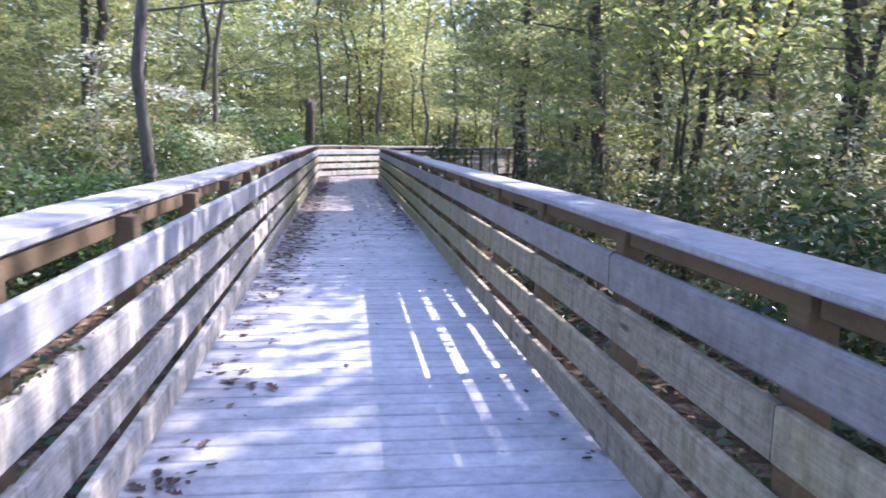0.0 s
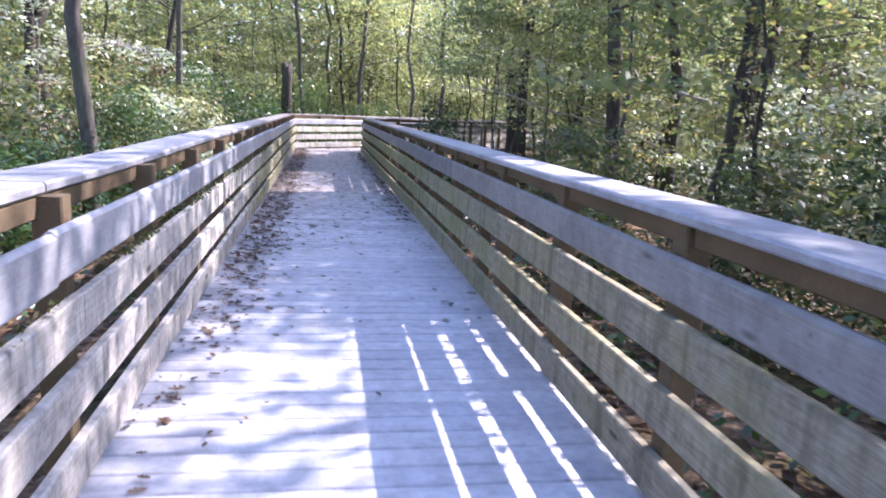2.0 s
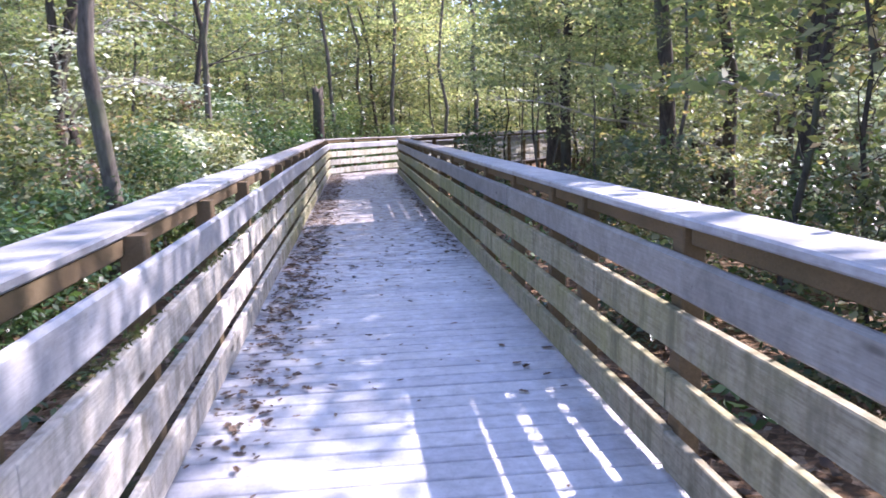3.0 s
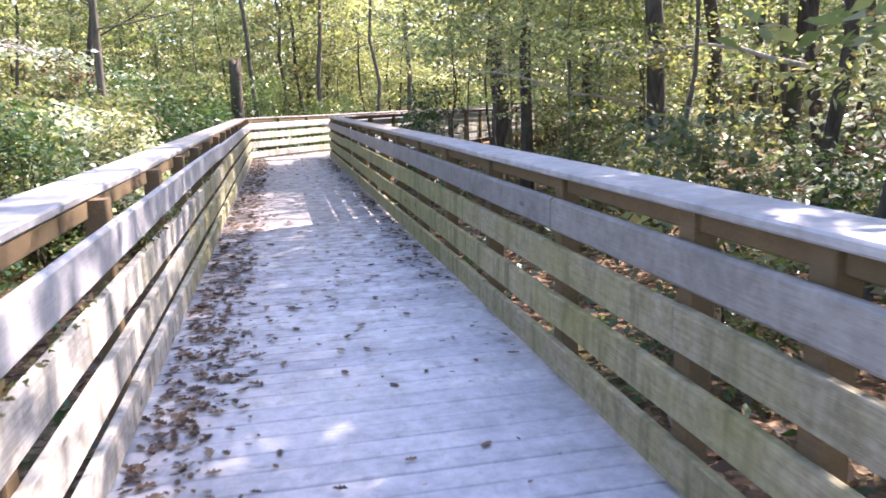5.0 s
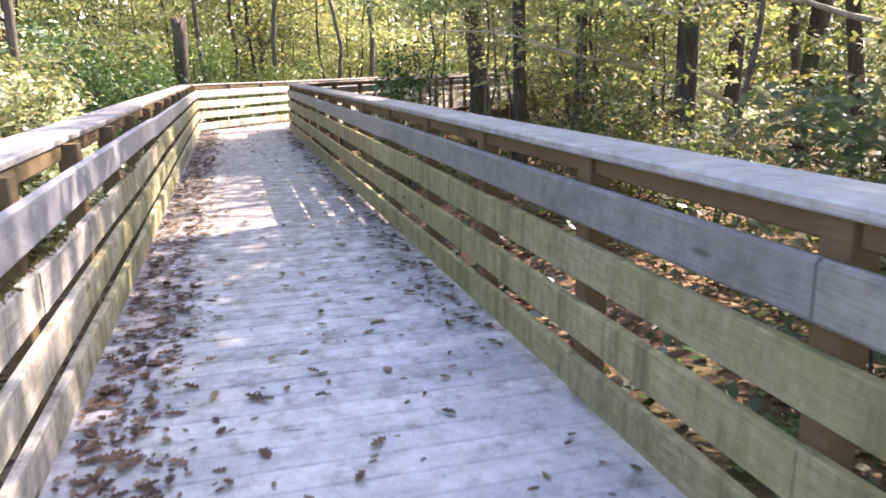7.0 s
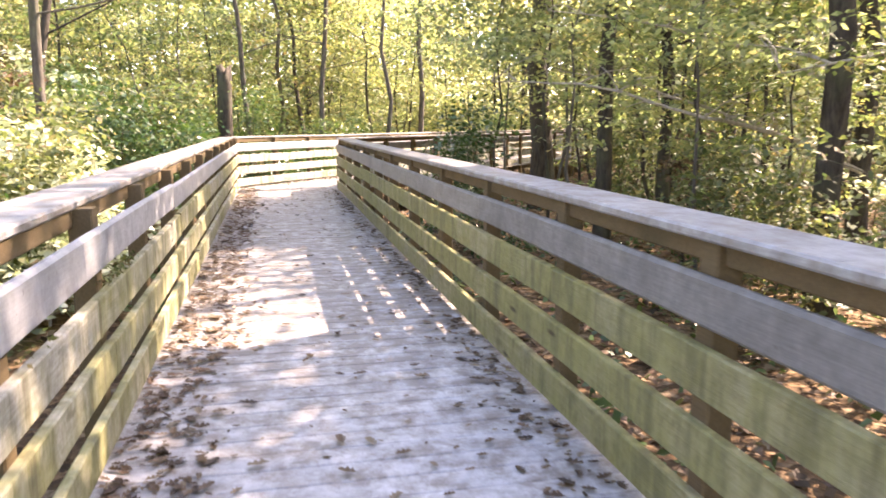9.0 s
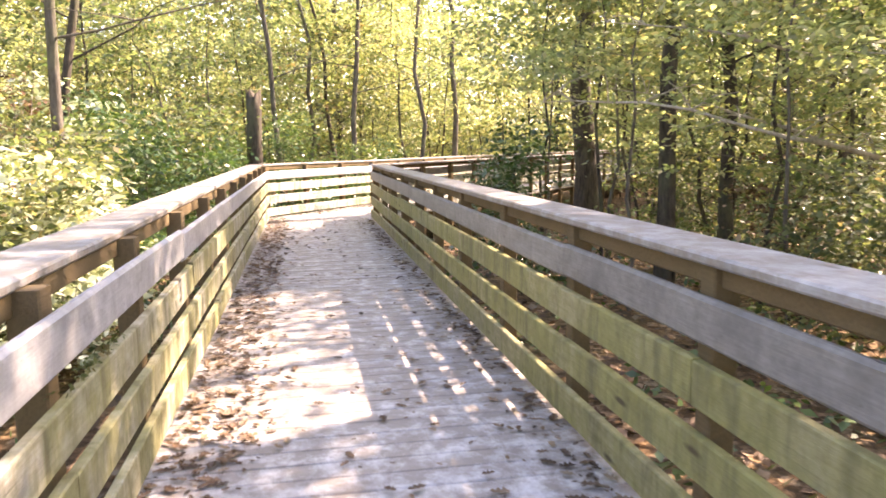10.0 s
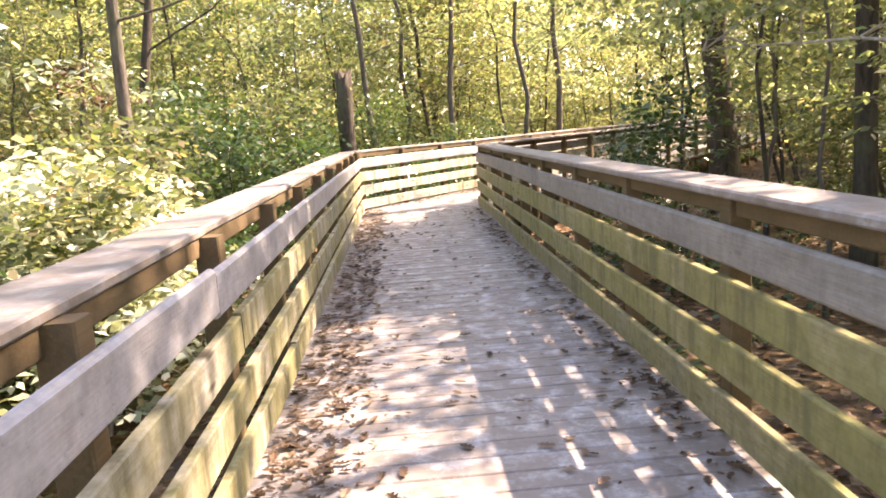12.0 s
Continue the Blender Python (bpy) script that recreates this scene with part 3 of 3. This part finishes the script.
def dead_limb(tree, pts, radius, seed, leafy=0):
    """A pale leafless limb with twigs, as a part of its tree; pts are places in the world."""
    rng = np.random.default_rng(seed)
    base = Vector(tree.matrix_basis.translation)
    way = [Vector(q) - base for q in pts]
    line = []
    for a, b in zip(way, way[1:]):
        line += [a.lerp(b, k / 3) + Vector(rng.normal(0, 0.025, 3)) for k in range(3)]
    line.append(way[-1])
    verts, faces = [], []
    n = len(line)
    tube(verts, faces, line, [radius * (1 - 0.85 * i / (n - 1)) for i in range(n)], 6)
    for k in range(2, n):
        for _ in range(2):
            c = line[k]
            e = c + Vector((rng.normal(0, 0.3), rng.normal(0, 0.3), rng.uniform(-0.1, 0.35)))
            tube(verts, faces, [c, c.lerp(e, 0.5) + Vector((0, 0, 0.05)), e], [radius * 0.3, radius * 0.2, radius * 0.08], 4)
    child("dead_limb", mesh_of("dead_limb", verts, faces, TWIG_PALE, smooth=True), tree, label="bare pale limb")
    if leafy:
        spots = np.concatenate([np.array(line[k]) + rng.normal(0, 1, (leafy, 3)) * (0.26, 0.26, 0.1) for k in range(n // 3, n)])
        child("leaf_spray", leaf_mesh("leaf_spray", spots, 0.12, LEAF_FULL_SUN, rng, 0.5), tree, label="green leaves coloured pale as sunlit")["kind"] = "stuff"


def snag(x, y, h, r, seed, limbs, leafy=0):
    t = make_tree("tree", seed, BARK_DARK, LEAF_GREEN, "dark forest tree with bare pale limbs reaching towards the boardwalk", "tree", "trees beside the boardwalk",
                  where=Vector((x, y, ground_height(x, y))), height=h, radius=r, crown_from=0.4, reach=2.8, limbs=13, clumps=110, leaves=3200, size=0.15, clump_size=0.4)
    for k, pts in enumerate(limbs):
        dead_limb(t, pts, 0.035, seed + k, leafy)
    taken.append((x, y))


snag(7.3, 17.4, 14, 0.14, 501, [[(7.2, 17.5, 0.9), (6.1, 18.3, 1.35), (5.0, 19.2, 1.8), (4.1, 20.0, 2.05)], [(7.25, 17.5, 2.5), (6.0, 18.6, 3.0), (4.6, 19.8, 3.2)], [(7.2, 17.4, 0.7), (5.6, 16.9, 1.15), (4.4, 16.6, 1.4), (3.3, 17.4, 1.75), (2.6, 18.6, 1.8)], [(7.2, 17.4, 1.6), (5.8, 17.1, 2.0), (4.3, 17.3, 2.4), (3.2, 18.2, 2.65)]])
snag(-6.4, 20.6, 13, 0.13, 502, [[(-6.3, 20.4, 1.9), (-5.3, 19.4, 2.4), (-4.2, 18.5, 2.3), (-3.5, 18.0, 2.1)], [(-6.2, 20.4, 3.0), (-4.9, 19.2, 3.5), (-3.6, 18.6, 3.4)], [(-6.3, 20.4, 1.5), (-5.2, 18.8, 2.1), (-3.9, 17.2, 2.2), (-2.9, 16.3, 1.95)], [(-6.3, 20.5, 2.4), (-5.4, 18.6, 2.9), (-4.4, 16.9, 3.0), (-3.5, 15.8, 2.75)]], 16)
snag(6.0, 13.2, 13, 0.10, 503, [[(5.9, 13.3, 1.6), (4.9, 14.0, 1.9), (4.0, 14.8, 1.7)]])

for k, (x, y, s, kind) in enumerate([(-3.2, 19.6, 1.1, 1), (-2.75, 17.6, 0.95, 1), (-3.6, 21.4, 1.2, 1), (-4.3, 17.2, 1.2, 1), (-3.1, 15.2, 0.9, 2), (-3.3, 12.8, 0.95, 0), (4.8, 7.2, 1.0, 0),
                                     (5.3, 9.0, 0.9, 2), (-3.4, 10.4, 1.0, 0), (4.2, 16.2, 0.9, 1), (-2.9, 23.5, 1.1, 2)]):
    copy_thing(shrubs[kind], on_ground(x, y, 47 * k)).scale = (s, s, s)
    taken.append((x, y))

sunlit_bushes = [plant_first(17 + i, make_tree("shrub", 340 + i, TWIG_PALE, LEAF_FULL_SUN, "broad-leaved evergreen bush, its leaves coloured pale for full sun", "shrub", "sunlit bushes",
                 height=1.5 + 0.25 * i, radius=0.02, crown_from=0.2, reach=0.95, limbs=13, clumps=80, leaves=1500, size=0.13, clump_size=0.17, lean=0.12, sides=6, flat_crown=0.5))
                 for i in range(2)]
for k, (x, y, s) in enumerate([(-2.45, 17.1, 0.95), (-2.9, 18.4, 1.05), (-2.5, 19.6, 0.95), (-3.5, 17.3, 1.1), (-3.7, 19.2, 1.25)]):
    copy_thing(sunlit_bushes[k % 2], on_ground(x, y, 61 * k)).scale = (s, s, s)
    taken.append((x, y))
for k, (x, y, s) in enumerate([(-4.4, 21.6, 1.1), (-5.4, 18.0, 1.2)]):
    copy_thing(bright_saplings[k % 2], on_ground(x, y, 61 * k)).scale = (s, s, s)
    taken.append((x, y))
for k, (x, y, s) in enumerate([(-1.9, 25.6, 1.25), (-2.9, 26.4, 1.4), (-3.9, 25.2, 1.3), (-2.3, 28.3, 1.5), (-5.0, 27.0, 1.5), (-0.6, 28.8, 1.2), (-4.4, 9.6, 1.1), (-4.6, 13.2, 1.2)]):
    copy_thing(shrubs[k % 3], on_ground(x, y, 71 * k)).scale = (s, s, s)
    taken.append((x, y))

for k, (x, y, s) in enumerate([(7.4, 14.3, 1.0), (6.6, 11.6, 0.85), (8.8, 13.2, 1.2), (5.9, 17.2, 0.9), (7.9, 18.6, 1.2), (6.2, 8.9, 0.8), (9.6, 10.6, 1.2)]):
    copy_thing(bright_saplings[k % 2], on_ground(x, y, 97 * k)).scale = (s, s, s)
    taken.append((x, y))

rusty = [plant_first(13 + i, make_tree("sapling", 350 + i, BARK_GREY, LEAF_BROWN, "young tree still holding dry rust-brown leaves", "tree", "rusty understorey trees",
         height=1.9 + 0.6 * i, radius=0.018, crown_from=0.15, reach=0.9, limbs=11, clumps=40, leaves=900, size=0.09, clump_size=0.17, lean=0.1, sides=6, flat_crown=0.25))
         for i in range(2)]
for k, (x, y, s) in enumerate([(6.9, 13.1, 0.9), (8.2, 10.9, 1.0), (5.6, 18.4, 0.9), (9.3, 15.4, 1.3), (-4.9, 16.0, 1.1), (-4.4, 22.4, 1.2), (6.1, 5.6, 0.9)]):
    copy_thing(rusty[k % 2], on_ground(x, y, 53 * k)).scale = (s, s, s)
    taken.append((x, y))

def broken_trunk(x, y, height, radius, seed):
    """A dead standing trunk, snapped off with a splintered top."""
    rng = np.random.default_rng(seed)
    sides, rings = 12, 9
    verts, faces = [], []
    for i in range(rings):
        f = i / (rings - 1)
        swell = 1.35 if i == 0 else 1.05 - 0.2 * f
        for k in range(sides):
            a = 2 * math.pi * k / sides
            r = radius * swell * rng.uniform(0.9, 1.1)
            z = -0.3 + (height + 0.3) * f + (rng.uniform(-0.3, 0.12) if i == rings - 1 else 0.0)
            verts.append((r * math.cos(a) + 0.05 * f, r * math.sin(a), z))
    for i in range(rings - 1):
        for k in range(sides):
            a, b = i * sides + k, i * sides + (k + 1) % sides
            faces.append((a, b, b + sides, a + sides))
    verts.append((0.05, 0.0, height - 0.25))
    faces += [((rings - 1) * sides + k, (rings - 1) * sides + (k + 1) % sides, rings * sides) for k in range(sides)]
    ob = new("dead_trunk", mesh_of("dead_trunk", verts, faces, BARK_DARK, smooth=True))
    ob.matrix_basis = on_ground(x, y)
    tagged(ob, "dark dead tree trunk snapped off above head height", "dead tree")
    taken.append((x, y))


broken_trunk(-1.3, 28.0, 3.4, 0.19, 61)

far_saplings = [plant_first(15 + i, make_tree("sapling", 370 + i, BARK_DARK, LEAF_SUNLIT, "understorey tree in yellow-green leaf, coloured brighter as sunlit", "tree", "sunlit understorey trees",
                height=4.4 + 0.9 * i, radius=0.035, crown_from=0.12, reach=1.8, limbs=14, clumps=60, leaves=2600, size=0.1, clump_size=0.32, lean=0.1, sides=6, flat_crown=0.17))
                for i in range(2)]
veil_saplings = [plant_first(19 + i, make_tree("sapling", 390 + i, (BARK_GREY, BARK_DARK)[i], (LEAF_SUNLIT, LEAF_YELLOW)[i], "slender tree holding flat sprays of leaves above head height", "tree", "overhanging understorey trees",
                 height=5.4 + 0.6 * i, radius=0.035, crown_from=0.42, reach=2.2, limbs=14, clumps=60, leaves=2600, size=0.115, clump_size=0.32, lean=0.1, sides=6, flat_crown=0.12))
                 for i in range(2)]
for k, (x, y, s) in enumerate([(3.6, 18.3, 0.85), (4.1, 20.4, 0.95), (5.0, 22.2, 1.05), (3.6, 21.6, 0.9), (4.2, 16.2, 0.8), (5.0, 17.8, 0.95), (4.6, 24.4, 1.0), (6.2, 24.0, 1.1)]):
    copy_thing(veil_saplings[k % 2], on_ground(x, y, 113 * k)).scale = (s, s, s)
    taken.append((x, y))
for k, (x, y, s) in enumerate([(6.4, 19.8, 1.1), (7.4, 22.9, 1.3), (8.6, 25.2, 1.5), (9.0, 22.6, 1.5), (8.6, 28.4, 1.4)]):
    copy_thing((saplings[2], far_saplings[0], far_saplings[1])[k % 3], on_ground(x, y, 113 * k)).scale = (s, s, s)
    taken.append((x, y))

for k, (x, y, s) in enumerate([(6.6, 21.2, 1.2), (8.4, 20.2, 1.4), (5.6, 16.4, 0.85), (6.6, 18.4, 1.0)]):
    copy_thing(saplings[k % 2 * 2], on_ground(x, y, 83 * k)).scale = (s, s, s)
    taken.append((x, y))

# saplings added to block the sun from the railing round the bend
for k, (x, y, s) in enumerate([(9.8, 30.3, 1.3), (11.2, 32.4, 1.4), (8.6, 27.6, 1.3), (12.8, 34.6, 1.5), (10.8, 28.2, 1.5), (14.2, 37.2, 1.5)]):
    copy_thing(saplings[k % 4], on_ground(x, y, 67 * k)).scale = (s, s, s)
    taken.append((x, y))

scatter(tall_trees, 13, -34, 36, 8, 66, 6.0, 3.0, taken)
scatter(tall_trees, 12, -20, 24, -22, 2, 5.0, 3.0, taken)
low_taken = list(taken)
scatter(saplings[1::2], 18, -11, -2, 4, 34, 3.7, 1.0, low_taken, tall=4.0, glade=True)
scatter(saplings, 28, 2, 13, 4, 30, 3.7, 1.2, low_taken, tall=4.0)
scatter(saplings, 62, -30, 34, 16, 44, 4.2, 1.2, low_taken, 0.9, 1.5)
scatter(saplings, 58, -34, 38, 28, 52, 5.5, 1.2, low_taken, 1.7, 2.6)
scatter(far_saplings, 26, 1, 24, 32, 47, 4.0, 1.6, low_taken, 1.2, 2.0)
scatter(far_saplings, 8, -16, 0, 30, 44, 4.0, 1.6, low_taken, 1.2, 1.8)
scatter(shrubs, 80, -9, 12, 2, 34, 2.6, 0.8, low_taken, 0.7, 1.1)
scatter(shrubs, 50, -28, 30, 14, 52, 2.4, 1.2, low_taken)


def far_woods():
    """The closing wall of woods all round."""
    rng = np.random.default_rng(77)
    n = 5200
    a = np.where(rng.random(n) < 0.84, rng.uniform(-1.25, 1.25, n), rng.uniform(0, 2 * np.pi, n))
    d = 42 + 30 * rng.random(n) ** 1.2
    c = np.stack([2 + d * np.sin(a), 18 + d * np.cos(a), -0.6 + 24 * rng.random(n) ** 1.2], 1)
    sprays = np.repeat(c, 46, axis=0)
    sprays = sprays + rng.normal(0, 1, sprays.shape) * (1.15, 1.15, 0.3)
    me = leaf_mesh("far_leaves", sprays, 0.5, LEAF_SUNLIT, rng, 0.6)
    root = new("far_woods", me)
    tagged(root, "distant mixed woods in yellow-green leaf", "woods", kind="stuff")
    verts, faces = [], []
    for _ in range(60):
        b, e = rng.uniform(0, 2 * np.pi), rng.uniform(44, 84)
        p = Vector((2 + e * math.sin(b), 18 + e * math.cos(b), -1.0))
        h = rng.uniform(12, 18)
        tube(verts, faces, [p, p + Vector((rng.normal(0, 0.3), rng.normal(0, 0.3), h * 0.5)), p + Vector((rng.normal(0, 0.6), 0, h))], [0.24, 0.18, 0.05], 6)
    m = 90000
    a = np.where(rng.random(m) < 0.75, rng.uniform(-1.25, 1.25, m), rng.uniform(0, 2 * np.pi, m))
    d = 74 + 12 * rng.random(m)
    deep = np.stack([2 + d * np.sin(a), 18 + d * np.cos(a), -0.8 + 27 * rng.random(m) ** 1.25], 1)
    child("deep_leaves", leaf_mesh("deep_leaves", deep, 0.95, LEAF_GREEN, rng, 0.7), root)
    child("far_trunks", mesh_of("far_trunks", verts, faces, BARK_DARK, smooth=True), root)


far_woods()


def forest_litter():
    rng = np.random.default_rng(5)
    n = 26000
    x, y = rng.uniform(-9, 12, n), rng.uniform(-2, 34, n)
    z = np.array([ground_height(a, b) + 0.02 for a, b in zip(x, y)]) + rng.uniform(0, 0.04, n)
    tagged(new("leaf_litter", leaf_mesh("leaf_litter", np.stack([x, y, z], 1), 0.12, LEAF_BROWN, rng, 0.35)), "fallen brown leaves lying on the forest floor", "leaves", kind="stuff")


forest_litter()


def ground_plants():
    rng = np.random.default_rng(6)
    c = np.stack([rng.uniform(-7, 9, 420), rng.uniform(0, 28, 420)], 1)
    c = np.array([q for q in c if to_walk(*q) > 1.25])
    pts = []
    for q in c:
        k = rng.integers(18, 45)
        p = rng.normal(0, 0.16, (k, 2)) + q
        pts.append(np.column_stack([p, ground_height(*q) + rng.uniform(0.03, 0.5, k)]))
    tagged(new("low_plants", leaf_mesh("low_plants", np.concatenate(pts), 0.11, LEAF_GLOSSY, rng, 0.6)), "low green seedlings and vines on the forest floor", "plants", kind="stuff")


ground_plants()


# ---- leaves lying on the deck ----
def oak_leaf(verts, faces, at, size, yaw, curl, rng):
    """A lobed dry leaf, curled, as a fan of faces."""
    outline = [(0, 0), (0.16, 0.1), (0.3, 0.26), (0.4, 0.13), (0.56, 0.3), (0.66, 0.14), (0.82, 0.2), (1.0, 0.0)]
    ring = outline + [(x, -y * rng.uniform(0.8, 1.1)) for x, y in outline[-2:0:-1]]
    start = len(verts)
    c, s = math.cos(yaw), math.sin(yaw)
    tip = rng.uniform(-0.1, 0.2)
    for x, y in [(0.5, 0.0)] + ring:
        z = 0.004 + size * (curl * abs(y) * 1.6 + curl * (x - 0.45) ** 2 + tip * max(0, x - 0.6) * curl)
        px, py = (x - 0.5) * size, y * size
        verts.append((at[0] + px * c - py * s, at[1] + px * s + py * c, at[2] + z))
    n = len(ring)
    for i in range(n):
        faces.append((start, start + 1 + i, start + 1 + (i + 1) % n))


def deck_leaves():
    rng = np.random.default_rng(21)
    verts, faces = [], []
    count = 0
    while count < 5600:
        st = ONE if rng.random() < 0.9 else TWO
        u = rng.uniform(1.0, 24.2) if st is ONE else rng.uniform(0.3, 7)
        v = rng.uniform(-0.9, 0.9)
        if not st.start(v) < u < st.end(v):
            continue
        thick = min(1.0, max(0.03, (u - 5.0) / 5.5)) if st is ONE else 0.8
        edge = 0.02 + 1.5 * math.exp(-((v + 0.76) / 0.18) ** 2) + 0.55 * math.exp(-((v - 0.88) / 0.16) ** 2) * (u > 10.5)
        drift = 0.5 + 0.9 * noise.noise((u * 0.9, v * 1.6, 4.0))
        if rng.random() > thick * (edge * (0.6 + max(0, drift)) + 0.035 * max(0, drift)):
            continue
        p = st.place(u, v, 0.0)
        oak_leaf(verts, faces, (p.x, p.y, rng.uniform(0, 0.012)), 0.026 + 0.064 * rng.random() ** 2, rng.uniform(0, 6.28), rng.uniform(0.05, 0.45), rng)
        count += 1
    for cx, cy, k, big in ((-0.70, 3.25, 16, 0.085), (-0.62, 4.55, 9, 0.08), (0.88, 3.6, 7, 0.06), (-0.45, 4.2, 2, 0.11), (0.72, 4.4, 3, 0.05), (-0.74, 5.6, 8, 0.07)):
        for _ in range(k):
            oak_leaf(verts, faces, (cx + rng.normal(0, 0.09), cy + rng.normal(0, 0.14), rng.uniform(0, 0.014)), big * rng.uniform(0.5, 1.1), rng.uniform(0, 6.28), rng.uniform(0.1, 0.5), rng)
    tagged(new("fallen_leaves", mesh_of("fallen_leaves", verts, faces, LEAF_BROWN)), "dry brown oak leaves scattered over the deck boards", "leaves", kind="stuff")


deck_leaves()


def rail_moss():
    """Moss and caught litter along the upper edge of a board."""
    rng = np.random.default_rng(31)
    spots = []
    for y in np.arange(-1.0, 13.0, 0.02):
        thick = noise.noise((y * 1.3, 0.0, 9.0)) + 0.15
        for _ in range(int(max(0.0, thick) * 9)):
            spots.append((rng.uniform(-0.868, -0.834), y + rng.normal(0, 0.02), 0.65 + abs(rng.normal(0, 0.014))))
    me = leaf_mesh("moss", np.array(spots) - np.array(left_railing.matrix_basis.translation), 0.026, LEAF_MOSS, rng, 0.9)
    child("moss", me, left_railing, label="green moss and caught litter")["kind"] = "stuff"


rail_moss()


# ---- deck ----
def build_deck():
    verts, faces = [], []
    frame_ob = new("floor")
    tagged(frame_ob, "weathered grey boardwalk deck of planks laid crosswise", "floor", kind="structure")
    rng = random.Random(9)
    wide = HALF + 0.13
    pitch = 0.1445
    for st in (ONE, TWO):
        for v in (-0.8, 0.0, 0.8):
            a, b = st.start(v), st.end(v)
            child("joist", board_mesh("joist", b - a, 0.14, 0.045, POST_MAT), frame_ob, st.matrix((a + b) / 2, v, -0.112) @ pose(0, 0, 0, 90, 0, 0))
        u = min(st.start(-wide), st.start(wide))
        last = max(st.end(-wide), st.end(wide))
        while u < last:
            mid = u + pitch / 2
            left, right = -wide, wide
            s0 = s1 = 0.0
            if st.k1 and mid > st.end(wide):
                right = (st.u1 - mid) / st.k1
                s1 = -1.0 / st.k1
            if st.k0 and mid < st.start(wide):
                right = (mid - st.u0) / st.k0
                s1 = 1.0 / st.k0
            if right - left > 0.12:
                w = pitch - (0.009 if u < 8.0 or st is not ONE else 0.005)
                slant = s1 * w
                if abs(slant) > right - left:
                    slant = math.copysign(right - left - 0.02, slant)
                me = board_mesh("plank", right - left, w, 0.036, DECK_MAT, 0.006, (0.0, slant))
                m = st.matrix(mid, (left + right) / 2, -0.018 + rng.uniform(-0.0012, 0.0012)) @ pose(0, 0, 0, rng.uniform(-0.25, 0.25), 0, -90 + rng.uniform(-0.06, 0.06))
                child("plank", me, frame_ob, m)
            u += pitch + (0.012 if abs(u + pitch - 6.98) < pitch / 2 and st is ONE else 0.0)


build_deck()
